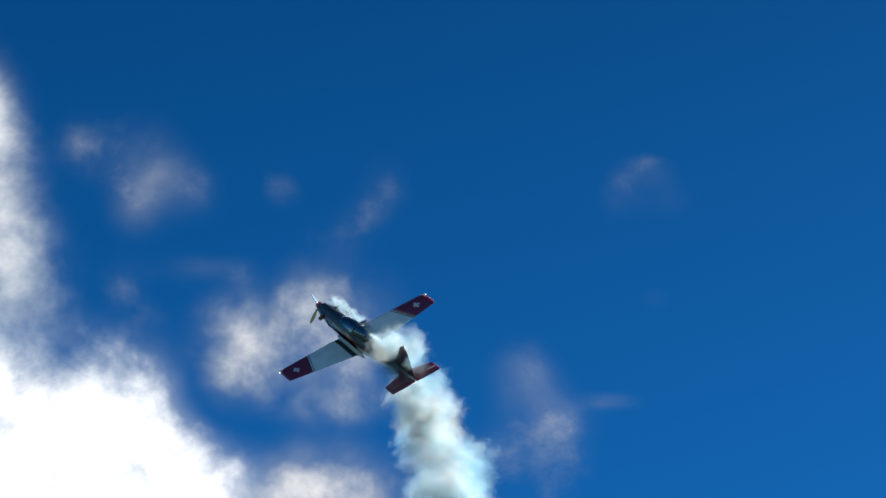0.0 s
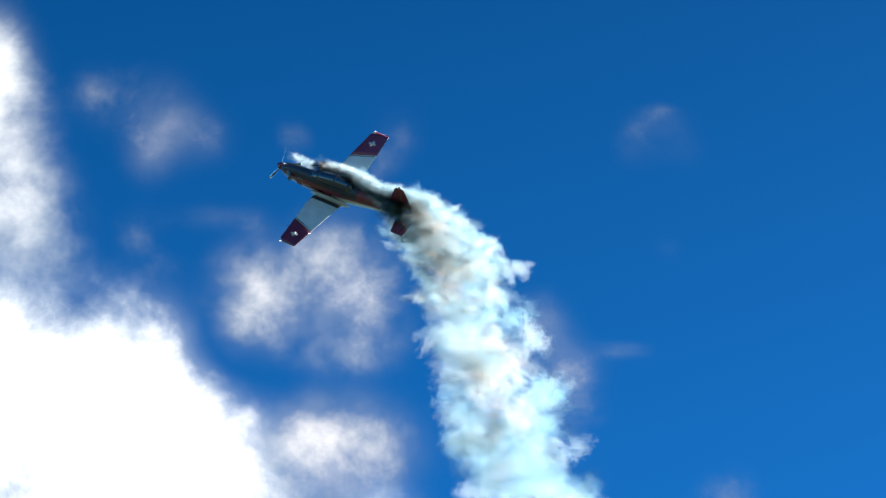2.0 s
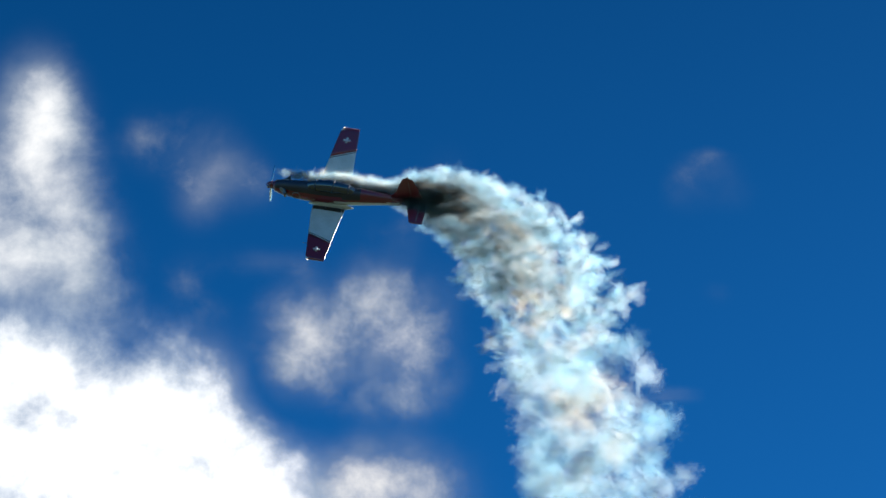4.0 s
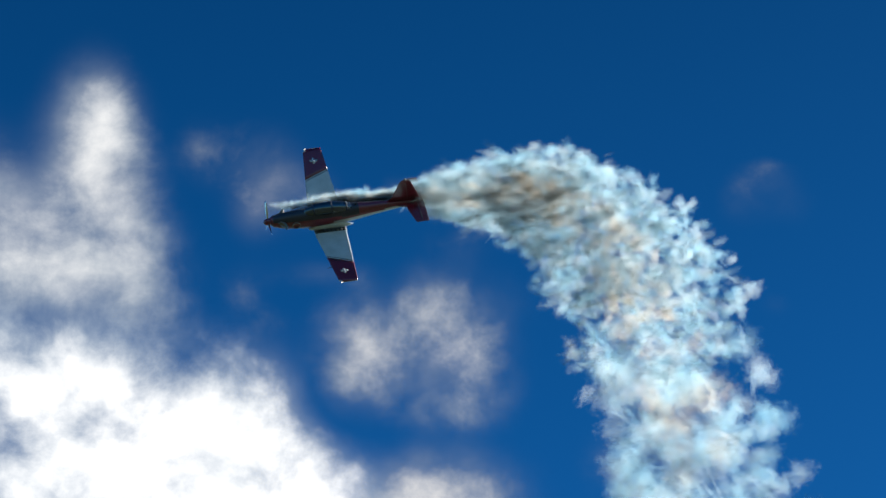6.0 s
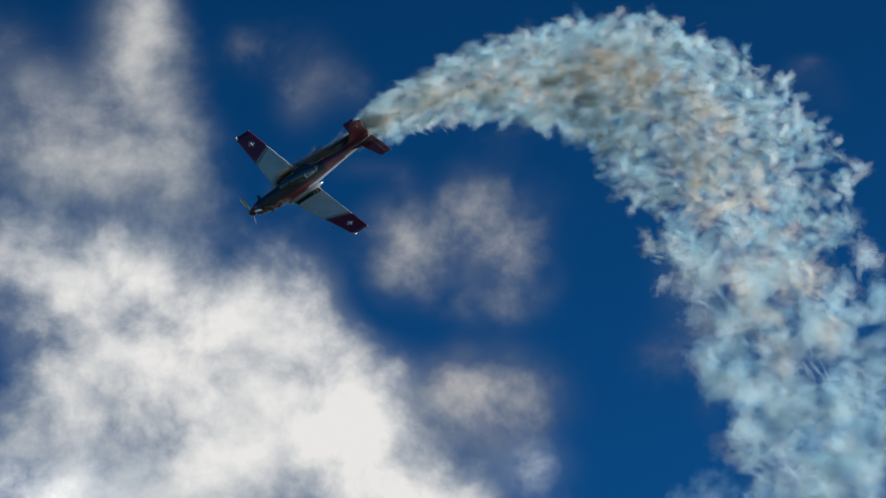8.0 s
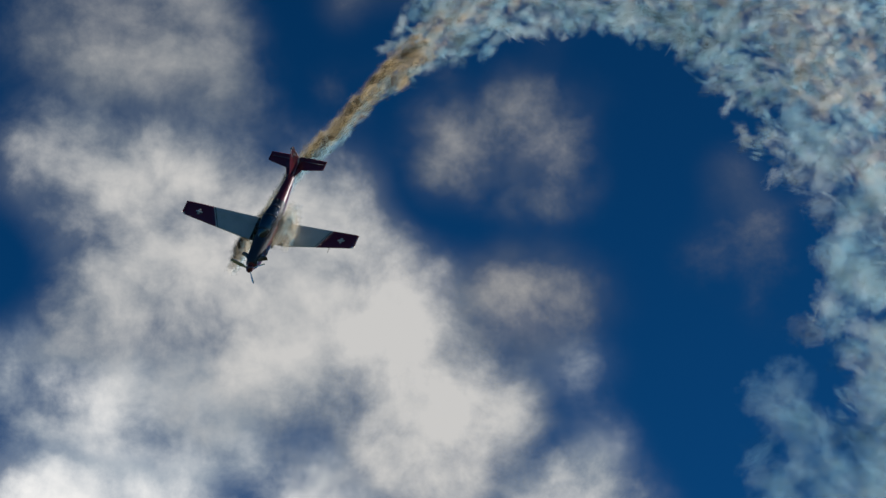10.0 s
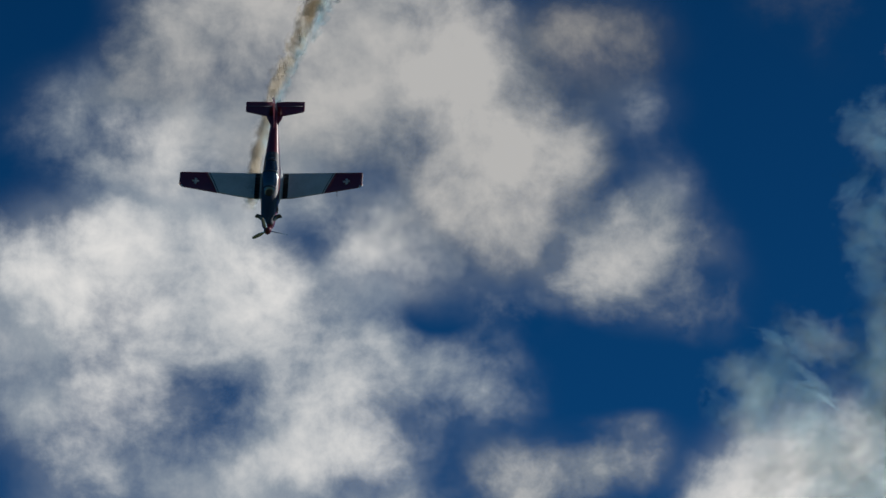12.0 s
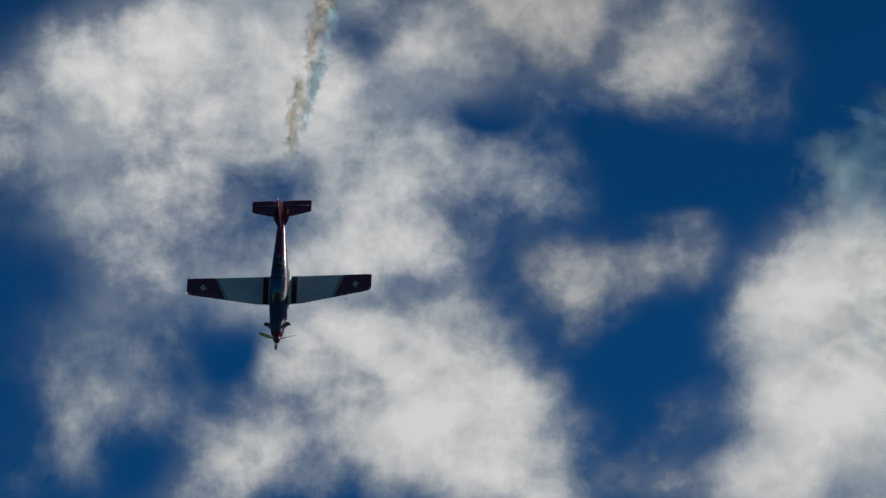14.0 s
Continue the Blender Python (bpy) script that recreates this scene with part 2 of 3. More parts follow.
# ---- clouds ----
def cloud(name, label, blobs, holes, distance, softness, fine, seed, haze=0.6, grain=1.0, lit=0.78, step=14):
    """A cloud as a lumpy far-off sheet: cover is the sum of soft lobes less soft holes."""
    u0, u1 = min(b[0] - 2.7 * b[2] for b in blobs), max(b[0] + 2.7 * b[2] for b in blobs)
    v0, v1 = min(b[1] - 2.7 * b[3] for b in blobs), max(b[1] + 2.7 * b[3] for b in blobs)
    us, vs = np.arange(u0, u1 + step, step), np.arange(v0, v1 + step, step)
    uu, vv = np.meshgrid(us, vs)
    cover = np.zeros_like(uu)
    for bu, bv, ru, rv, w in blobs:
        cover = np.maximum(cover, 0) + w * np.exp(-(((uu - bu) / ru) ** 2 + ((vv - bv) / rv) ** 2))
    cover = 1.25 * np.tanh(cover)
    for bu, bv, ru, rv, w in holes:
        cover = cover - w * np.exp(-(((uu - bu) / ru) ** 2 + ((vv - bv) / rv) ** 2))
    edge = np.minimum.reduce([uu - u0, u1 - uu, vv - v0, v1 - vv]) / 80
    cover = cover - 0.6 * np.clip(1 - edge, 0, 1)
    rows, cols = uu.shape
    verts = [tuple(sky_point(uu[i, j], vv[i, j], distance - 45 * max(cover[i, j], 0))) for i in range(rows) for j in range(cols)]
    faces = [(i * cols + j, i * cols + j + 1, (i + 1) * cols + j + 1, (i + 1) * cols + j) for i in range(rows - 1) for j in range(cols - 1)]
    mesh = bpy.data.meshes.new(name)
    mesh.from_pydata(verts, [], faces)
    mesh.attributes.new("cover", "FLOAT", "POINT").data.foreach_set("value", cover.ravel().astype(np.float32))
    uv = mesh.uv_layers.new(name="chart")
    idx = np.empty(len(mesh.loops), dtype=np.int32)
    mesh.loops.foreach_get("vertex_index", idx)
    flat = np.stack([uu.ravel()[idx] / 1000, vv.ravel()[idx] / 1000], 1)
    uv.data.foreach_set("uv", flat.ravel().astype(np.float32))
    for p in mesh.polygons:
        p.use_smooth = True
    mesh.materials.append(cloud_material(name, softness, fine, seed, haze, grain, lit))
    return tagged(new(name, mesh), label, "cloud", kind="structure")


COLUMN = [(-50, 190, 70, 95, 0.49), (-40, 330, 90, 130, 0.47), (-90, 460, 110, 110, 0.49), (25, 440, 80, 110, 0.34), (-215, 370, 70, 70, 0.34), (-230, 500, 100, 90, 0.44),
          (-10, 230, 60, 60, 0.22), (55, 540, 90, 90, 0.34), (-330, 330, 130, 150, 0.25)]
BANK = [(-110, 640, 190, 110, 0.53), (60, 690, 190, 90, 0.49), (-250, 620, 120, 110, 0.33), (200, 760, 120, 110, 0.53), (60, 830, 230, 110, 0.79), (-170, 830, 170, 150, 0.53),
        (270, 900, 130, 120, 0.59), (150, 980, 210, 110, 0.53), (360, 960, 130, 110, 0.53), (440, 1100, 140, 110, 0.66), (300, 1130, 170, 120, 0.59), (520, 1030, 80, 90, 0.30),
        (380, 1230, 140, 80, 0.46), (-130, 960, 130, 90, 0.36), (80, 1110, 130, 100, 0.33), (-20, 1030, 140, 90, 0.33), (560, 1150, 80, 90, 0.26), (-330, 960, 110, 80, 0.21)]
BANK_VEIL = [(60, 1080, 170, 110, 0.5), (-200, 1040, 150, 100, 0.4), (30, 1330, 130, 70, 0.35), (150, 1230, 140, 70, 0.50), (-60, 1180, 150, 60, 0.59), (230, 1300, 120, 60, 0.50), (-220, 1130, 120, 70, 0.50), (-350, 1040, 120, 110, 0.35), (420, 1350, 110, 60, 0.42), (-480, 1480, 130, 130, 0.48),
             (-330, 1800, 170, 110, 0.42), (-560, 1350, 120, 150, 0.42), (640, 1000, 90, 70, 0.31), (700, 1150, 70, 60, 0.34), (-150, 1680, 150, 80, 0.42)]
BANK_HOLES = [(-360, 830, 90, 80, 0.35), (-345, 1110, 110, 70, 0.4), (50, 1252, 62, 48, 0.55), (390, 700, 70, 60, 0.25), (110, 1150, 90, 60, 0.18)]
DECK = [(-250, 1230, 150, 80, 0.68), (-110, 1250, 130, 80, 0.74), (-380, 1290, 130, 100, 0.68), (-200, 1370, 170, 90, 0.78), (20, 1390, 130, 80, 0.59), (140, 1350, 110, 80, 0.44), (60, 1500, 120, 110, 0.74),
        (270, 1470, 110, 80, 0.48), (370, 1510, 100, 90, 0.48), (-350, 1480, 170, 90, 0.41), (-180, 1580, 130, 90, 0.36), (80, 1620, 120, 90, 0.59), (-420, 1620, 120, 120, 0.36), (200, 1600, 90, 70, 0.39),
        (-60, 1680, 90, 80, 0.39), (-300, 1700, 160, 90, 0.30)]
DECK_HOLES = [(290, 1375, 55, 40, 0.5), (-170, 1495, 70, 40, 0.12), (-530, 1660, 80, 90, 0.3), (200, 1500, 40, 50, 0.15)]
LOW = [(50, 1810, 130, 90, 0.76), (200, 1840, 120, 110, 0.67), (310, 1900, 100, 120, 0.71), (130, 1960, 190, 110, 0.81), (330, 2040, 140, 100, 0.62), (-110, 1960, 100, 100, 0.54), (-20, 1740, 90, 80, 0.40), (-230, 2060, 130, 90, 0.44),
       (-414, 1930, 80, 90, 0.33), (-460, 1800, 110, 110, 0.27), (-300, 1880, 120, 90, 0.20), (460, 2010, 90, 90, 0.32), (-520, 2040, 120, 100, 0.23), (220, 1720, 110, 70, 0.38)]
LOW_HOLES = [(-190, 1795, 75, 65, 0.35), (30, 2010, 70, 35, 0.3), (-334, 2010, 70, 60, 0.3), (546, 2003, 60, 60, 0.3)]
HAZE = [(640, 1210, 110, 90, 0.42), (730, 1320, 110, 100, 0.42), (600, 1330, 110, 80, 0.37), (540, 1270, 90, 70, 0.35), (560, 1640, 120, 70, 0.42), (420, 1680, 110, 80, 0.39),
        (660, 1590, 80, 70, 0.27), (480, 1760, 90, 70, 0.27), (690, 1900, 120, 80, 0.39), (620, 2040, 140, 70, 0.42)]
HAZE_HOLES = [(480, 1445, 110, 55, 0.4), (650, 1480, 120, 60, 0.3), (580, 1800, 120, 70, 0.35), (766, 1963, 60, 45, 0.25)]
cloud("cloud_column", "soft grey-white cloud tower with hazy edges", COLUMN, [], 3580, 1.0, 0.7, 2.3, 0.6, 1.0, 0.56)
cloud("cloud_bank", "broad white sunlit cumulus bank with grey ragged edges", BANK, BANK_HOLES, 3300, 1.05, 0.95, 0.0, 0.5, 1.0, 0.70)
cloud("cloud_veil", "thin grey cloud veil between heavier clouds", BANK_VEIL, [(50, 1252, 62, 48, 0.4), (-345, 1110, 90, 60, 0.2), (-190, 1795, 75, 65, 0.3)], 4420, 0.9, 0.9, 13.7, 0.6, 1.0, 1.0)
cloud("cloud_deck", "grey-white broken cloud deck with dark blue gaps", DECK, DECK_HOLES, 4000, 0.9, 0.95, 3.1, 0.5, 1.0, 1.1)
cloud("low_cloud", "billowing grey-white cloud with blue gaps", LOW, LOW_HOLES, 4140, 0.9, 0.95, 5.2, 0.5, 1.0, 1.02)
cloud("cloud_haze", "thin torn blue-grey cloud haze", HAZE, HAZE_HOLES, 3860, 0.85, 0.9, 9.4, 0.6, 1.2, 0.82)
cloud("small_cloud", "small loose grey-white cloud with ragged edges in blue sky",
      [(440, 600, 90, 78, 0.44), (520, 580, 96, 84, 0.32), (620, 540, 96, 72, 0.28), (560, 660, 108, 96, 0.25), (410, 660, 84, 72, 0.23), (640, 640, 72, 84, 0.19), (600, 720, 72, 72, 0.14)],
      [], 4210, 1.3, 0.9, 7.7, 0.45, 1.2, 0.46)
cloud("small_cloud", "torn grey cloud tatter drifting under blue sky",
      [(540, 840, 80, 63, 0.38), (490, 890, 92, 69, 0.36), (590, 880, 92, 69, 0.38), (660, 870, 92, 80, 0.27), (560, 950, 114, 80, 0.32), (470, 960, 92, 69, 0.32)],
      [], 4280, 1.3, 0.9, 11.3, 0.45, 1.2, 0.42)
cloud("bright_cloud", "dense white cumulus with a bright ragged edge",
      [(940, 1660, 120, 100, 1.1), (900, 1780, 120, 130, 1.1), (1010, 1900, 170, 170, 1.2), (880, 1930, 100, 100, 0.7), (1150, 1720, 170, 170, 1.1), (790, 1800, 80, 90, 0.5), (800, 2050, 120, 80, 0.5)],
      [], 2600, 0.7, 0.8, 15.9, 0.5, 1.0, 1.02)
cloud("cloud_wisp", "faint grey wisp of high cloud in blue sky",
      [(930, 670, 60, 60, 0.34), (970, 760, 70, 60, 0.36), (890, 820, 80, 60, 0.28), (1010, 820, 40, 30, 0.28), (1085, 712, 50, 14, 0.3), (990, 900, 60, 70, 0.2)], [], 4490, 1.5, 0.9, 19.2, 0.3, 1.3, 0.42)
cloud("cloud_wisp", "faint grey wisp of high cloud in blue sky",
      [(150, 260, 60, 60, 0.26), (260, 290, 60, 80, 0.32), (240, 370, 50, 50, 0.22), (340, 480, 90, 26, 0.26), (430, 510, 40, 40, 0.3), (210, 520, 40, 50, 0.24), (340, 330, 60, 60, 0.2), (260, 580, 50, 50, 0.22)],
      [], 4560, 1.5, 0.9, 23.5, 0.3, 1.3, 0.42)
cloud("cloud_wisp", "very thin streak of high cloud in blue sky",
      [(490, 335, 40, 36, 0.22), (600, 430, 60, 50, 0.26), (680, 320, 50, 60, 0.2), (560, 490, 60, 40, 0.22), (640, 380, 40, 40, 0.18)], [], 4630, 1.5, 0.9, 27.1, 0.2, 1.3, 0.36)
cloud("cloud_wisp", "very thin streak of high cloud in blue sky",
      [(1145, 295, 50, 36, 0.28), (1110, 350, 50, 40, 0.22), (1200, 350, 40, 40, 0.2), (1165, 530, 30, 22, 0.2), (1270, 970, 60, 50, 0.34), (1240, 1010, 60, 40, 0.3)], [], 4630, 1.5, 0.9, 31.1, 0.2, 1.3, 0.36)

# ---- airplane ----
FLIGHT = [
    (0.0, pose(3.40, 146.70, 143.61, -81.32, -52.33, 169.84)),
    (0.5, pose(2.81, 145.72, 144.91, -83.79, -46.40, 173.43)),
    (1.0, pose(2.26, 145.45, 146.62, -86.20, -41.78, 175.37)),
    (1.5, pose(1.65, 143.79, 146.74, -86.87, -36.95, 175.31)),
    (2.0, pose(0.99, 142.96, 147.39, -88.58, -31.39, 178.13)),
    (2.5, pose(0.30, 141.91, 147.63, -89.91, -26.66, 179.44)),
    (3.0, pose(-0.40, 141.02, 147.68, -90.73, -21.29, -178.55)),
    (3.5, pose(-1.19, 140.14, 147.45, -91.66, -16.38, -179.74)),
    (6.0, pose(-5.41, 141.22, 147.09, -92.90, 12.71, -178.29)),
    (6.5, pose(-6.26, 141.63, 146.47, -92.53, 19.24, -179.50)),
    (7.0, pose(-7.19, 142.89, 146.15, -92.62, 26.52, 179.33)),
    (7.5, pose(-8.20, 144.48, 145.96, -91.24, 34.60, -179.76)),
    (8.0, pose(-9.14, 145.18, 144.56, -90.00, 42.33, 179.36)),
    (10.5, pose(-13.69, 153.72, 137.41, -92.20, 80.16, 178.21)),
    (11.0, pose(-14.44, 155.34, 135.01, -108.99, 84.96, 162.63)),
    (11.5, pose(-15.22, 156.75, 132.05, -134.17, 86.23, 135.82)),
    (12.0, pose(-15.91, 158.37, 128.80, -169.58, 87.04, 100.24)),
    (12.5, pose(-16.47, 160.17, 125.35, 169.77, 86.81, 79.98)),
    (13.0, pose(-17.02, 161.66, 121.43, 171.82, 87.85, 81.30)),
    (13.5, pose(-17.61, 164.07, 117.43, -178.31, 84.76, 90.12)),
    (14.0, pose(-18.13, 166.56, 113.35, 171.94, 86.42, 79.77)),
]

airplane = new("airplane")
airplane.empty_display_size = 0.5
tagged(airplane, "red and white low-wing propeller trainer airplane trailing smoke", "airplane")

SECTIONS = [(2.02, 0.21, 0.24, -0.19), (1.85, 0.33, 0.34, -0.30), (1.45, 0.40, 0.41, -0.46), (0.9, 0.45, 0.46, -0.56), (0.2, 0.50, 0.50, -0.64),
            (-0.5, 0.52, 0.52, -0.68), (-1.3, 0.52, 0.52, -0.68), (-2.2, 0.48, 0.52, -0.62), (-3.0, 0.41, 0.50, -0.50), (-4.0, 0.32, 0.42, -0.32),
            (-5.0, 0.24, 0.36, -0.17), (-6.0, 0.16, 0.31, -0.05), (-6.6, 0.08, 0.26, 0.05)]


def fuselage():
    bm = bmesh.new()
    fine = []
    for a, b in zip(SECTIONS, SECTIONS[1:]):
        for i in range(4):
            fine.append([a[q] + (b[q] - a[q]) * i / 4 for q in range(4)])
    fine.append(list(SECTIONS[-1]))
    loft(bm, [oval(*s) for s in fine])
    for f in bm.faces:
        c = f.calc_center_median()
        if c.z > 0.16 and -3.0 < c.x < 1.9:
            f.material_index = 2
        elif c.z < -0.16 - 0.09 * (c.x + 1.4) and c.x < -1.4:
            f.material_index = 1
    return part("fuselage", bm, [RED, WHITE, NAVY], airplane, "glossy red fuselage with white rear belly")


body = fuselage()


def canopy():
    bm = bmesh.new()
    rings = []
    for i in range(17):
        f = i / 16
        x = 0.15 - 2.85 * f
        h = math.sin(math.pi * min(1, max(0, f * 1.02))) ** 0.55
        rings.append(oval(x, 0.12 + 0.30 * h, 0.47 + 0.36 * h, 0.25, 24, 2.0))
    loft(bm, rings)
    ob = part("canopy", bm, GLASS, airplane, "dark tinted tandem canopy")
    for x in (-0.42, -1.45, -2.3):
        f = (0.15 - x) / 2.85
        h = math.sin(math.pi * f) ** 0.55
        bm = bmesh.new()
        loft(bm, [oval(x + d, 0.12 + 0.30 * h + 0.014, 0.47 + 0.36 * h + 0.014, 0.25, 24, 2.0) for d in (0.035, -0.035)])
        part("canopy_frame", bm, NAVY, ob)
    return ob


canopy()

WING = [(0.30, -0.36, -2.23, -0.52, 0.16), (1.30, -0.38, -2.15, -0.42, 0.145), (5.05, -0.86, -1.91, 0.0, 0.09), (5.2, -1.02, -1.88, 0.02, 0.05)]


def wing_at(y):
    for a, b in zip(WING, WING[1:]):
        if y <= b[0]:
            f = (y - a[0]) / (b[0] - a[0])
            return [a[q] + (b[q] - a[q]) * f for q in range(1, 5)]
    return list(WING[-1][1:])


def slab_on_wing(bm, side, corners, lift, thick=0.006):
    """A thin panel that follows the wing's upper skin; corners are chord share and span."""
    top, low = [], []
    for share, y in corners:
        lead, trail, z, t = wing_at(y)
        h = t * 2.6 * (0.2969 * math.sqrt(share) - 0.126 * share - 0.3516 * share ** 2 + 0.2843 * share ** 3 - 0.1015 * share ** 4)
        x = lead + (trail - lead) * share
        top.append(bm.verts.new((x, side * y, z + h + lift + thick)))
        low.append(bm.verts.new((x, side * y, z + h + lift - 0.01)))
    k = len(top)
    bm.faces.new(top)
    bm.faces.new(low[::-1])
    for i in range(k):
        bm.faces.new((top[i], low[i], low[(i + 1) % k], top[(i + 1) % k]))


def wing(side):
    """One wing: white inner panel, red outer panel past a slanted stripe, walkway, cross, aileron gap, tip lamp."""
    bm = bmesh.new()
    spans = [0.30, 0.8, 1.3, 2.0, 2.6, 3.0, 3.4, 3.8, 4.4, 5.05, 5.2]
    loft(bm, [airfoil(*wing_at(y)[:2], side * y, *wing_at(y)[2:]) for y in spans])
    w = part("wing", bm, WHITE, airplane, "tapered wing, white inside and red outside")
    # red outer skin, wrapped round the wing 4 mm proud, with a slanted inner edge
    bm = bmesh.new()
    rings = []
    for q in range(9):
        f = q / 8
        ring = []
        k = len(airfoil(0, -1, 0, 0, 0.1))
        for i in range(k):
            share_i = airfoil(0.0, -1.0, 0, 0, 0.1)[i][0] * -1
            y0 = 3.02 + 0.62 * share_i
            y = y0 + (5.19 - y0) * f
            lead, trail, z, t = wing_at(y)
            p = airfoil(lead + 0.006, trail - 0.006, side * y, z, t + 0.008)[i]
            ring.append((p[0], p[1], p[2] + (0.003 if p[2] > z else -0.003)))
        rings.append(ring)
    loft(bm, rings)
    part("wing_tip_skin", bm, RED, w, "dark red outer wing panel")
    bm = bmesh.new()
    for i in range(8):
        a, b = i / 8, (i + 1) / 8
        slab_on_wing(bm, side, [(max(a, 0.01), 2.90 + 0.62 * a), (min(b, 0.99), 2.90 + 0.62 * b), (min(b, 0.99), 2.95 + 0.62 * b), (max(a, 0.01), 2.95 + 0.62 * a)], 0.004)
    part("stripe", bm, NAVY, w)
    bm = bmesh.new()
    for i in range(8):
        a, b = max(i / 8, 0.02), min((i + 1) / 8, 0.98)
        slab_on_wing(bm, side, [(a, 0.66), (b, 0.66), (b, 0.95), (a, 0.95)], 0.005)
    part("walkway", bm, BLACK, w, "black gritted walkway strip")
    bm = bmesh.new()
    cy, cs = 4.28, 0.47
    for (s0, s1, y0, y1) in ((cs - 0.052, cs + 0.052, cy - 0.20, cy + 0.20), (cs - 0.17, cs - 0.052, cy - 0.065, cy + 0.065), (cs + 0.052, cs + 0.17, cy - 0.065, cy + 0.065)):
        slab_on_wing(bm, side, [(s0, y0), (s1, y0), (s1, y1), (s0, y1)], 0.016)
    part("cross", bm, CROSS, w, "white cross marking")
    bm = bmesh.new()
    bmesh.ops.create_uvsphere(bm, u_segments=12, v_segments=8, radius=0.035)
    bmesh.ops.scale(bm, vec=(1.6, 0.8, 0.8), verts=bm.verts)
    bmesh.ops.translate(bm, vec=(-1.0, side * 5.2, 0.03), verts=bm.verts)
    part("tip_lamp", bm, LAMP, w, "lit clear wingtip lamp")
    if side > 0:
        bm = bmesh.new()
        bmesh.ops.create_cone(bm, segments=10, radius1=0.018, radius2=0.012, depth=0.35, matrix=Matrix.Translation((-0.62, 3.75, -0.26)) @ pose(0, 0, 0, 0, 90, 0), cap_ends=True)
        bmesh.ops.create_cone(bm, segments=8, radius1=0.02, radius2=0.02, depth=0.16, matrix=Matrix.Translation((-0.72, 3.75, -0.20)), cap_ends=True)
        part("pitot_tube", bm, STEEL, w)
    return w


for side in (1, -1):
    wing(side)
    # wing root fairing
    bm = bmesh.new()
    loft(bm, [[(x, side * (0.47 + 0.16 * math.cos(a) * f), -0.50 + 0.24 * math.sin(a) * f) for a in [2 * math.pi * i / 12 for i in range(12)]]
              for x, f in ((-0.1, 0.2), (-0.5, 0.7), (-1.3, 1.0), (-2.0, 0.9), (-2.4, 0.45), (-2.65, 0.1))])
    part("wing_fairing", bm, WHITE, airplane, "white wing root fairing")
    # tailplane
    bm = bmesh.new()
    loft(bm, [airfoil(-5.62, -6.72, side * 0.05, 0.24, 0.07), airfoil(-5.75, -6.76, side * 0.7, 0.24, 0.06), airfoil(-5.98, -6.75, side * 1.60, 0.24, 0.045), airfoil(-6.05, -6.72, side * 1.69, 0.24, 0.02)])
    tp = part("tailplane", bm, RED, airplane, "red tailplane half")
    bm = bmesh.new()
    loft(bm, [airfoil(-6.36, -6.40, side * y, 0.30, 0.03, 5) for y in (0.2, 1.55)])
    part("elevator_gap", bm, GREY, tp)
    bm = bmesh.new()
    loft(bm, [airfoil(-4.55, -5.7, side * 0.05, 0.26, 0.05), airfoil(-5.2, -5.72, side * 0.28, 0.25, 0.04), airfoil(-5.6, -5.73, side * 0.46, 0.25, 0.02)])
    part("tail_strake", bm, RED, airplane)
    # exhaust stub
    bm = bmesh.new()
    rings = []
    for i in range(8):
        f = i / 7
        a = radians(80 * f)
        centre = Vector((1.52 - 0.34 * math.sin(a), side * (0.30 + 0.30 * (1 - math.cos(a)) + 0.12 * f), 0.12 - 0.05 * f))
        way = Vector((-math.cos(a) * 0.3 - math.sin(a) * 0.7, side * (0.9 - 0.3 * f), 0)).normalized()
        s = way.cross(Vector((0, 0, 1))).normalized()
        rings.append([centre + (s * math.cos(b) * 0.12 + Vector((0, 0, 1)) * math.sin(b) * 0.16) for b in [2 * math.pi * j / 12 for j in range(12)]])
    loft(bm, rings)
    part("exhaust_stub", bm, STEEL, airplane, "scorched steel exhaust stub")

bm = bmesh.new()
loft(bm, [airfoil(-4.55, -6.60, 0, 0.25, 0.10, across="z"), airfoil(-4.95, -6.42, 0, 0.75, 0.09, across="z"), airfoil(-5.30, -5.98, 0, 1.80, 0.06, across="z"),
          airfoil(-5.42, -5.86, 0, 1.97, 0.025, across="z")])
fin = part("fin", bm, RED, airplane, "swept red tail fin with rudder")
bm = bmesh.new()
loft(bm, [airfoil(-5.84, -5.88, 0, 0.5, 0.16, 5, "z"), airfoil(-5.66, -5.69, 0, 1.7, 0.10, 5, "z")])
part("rudder_gap", bm, GREY, fin)
bm = bmesh.new()
bmesh.ops.create_uvsphere(bm, u_segments=10, v_segments=8, radius=0.07)
bmesh.ops.translate(bm, vec=(-5.62, 0, 2.02), verts=bm.verts)
part("beacon", bm, GREY, fin)
bm = bmesh.new()
for x, s in ((-2.75, 0.16),):
    loft(bm, [airfoil(x, x - s, 0, 0.45, 0.03, 5, "z"), airfoil(x - 0.08, x - s, 0, 0.45 + s * 1.4, 0.015, 5, "z")])
part("aerial", bm, NAVY, airplane)
bm = bmesh.new()
n0 = 28
ringpts = []
for r in (0.24, 0.205):
    ringpts.append([(0.62 + r * math.cos(2 * math.pi * i / n0), 0.498, -0.05 + r * math.sin(2 * math.pi * i / n0)) for i in range(n0)])
loops, _ = loft(bm, [[(x, y - 0.05, z) for x, y, z in ringpts[0]], ringpts[0], ringpts[1], [(x, y - 0.05, z) for x, y, z in ringpts[1]]], caps=False)
part("emblem_ring", bm, GREY, airplane, "faint grey ring emblem")


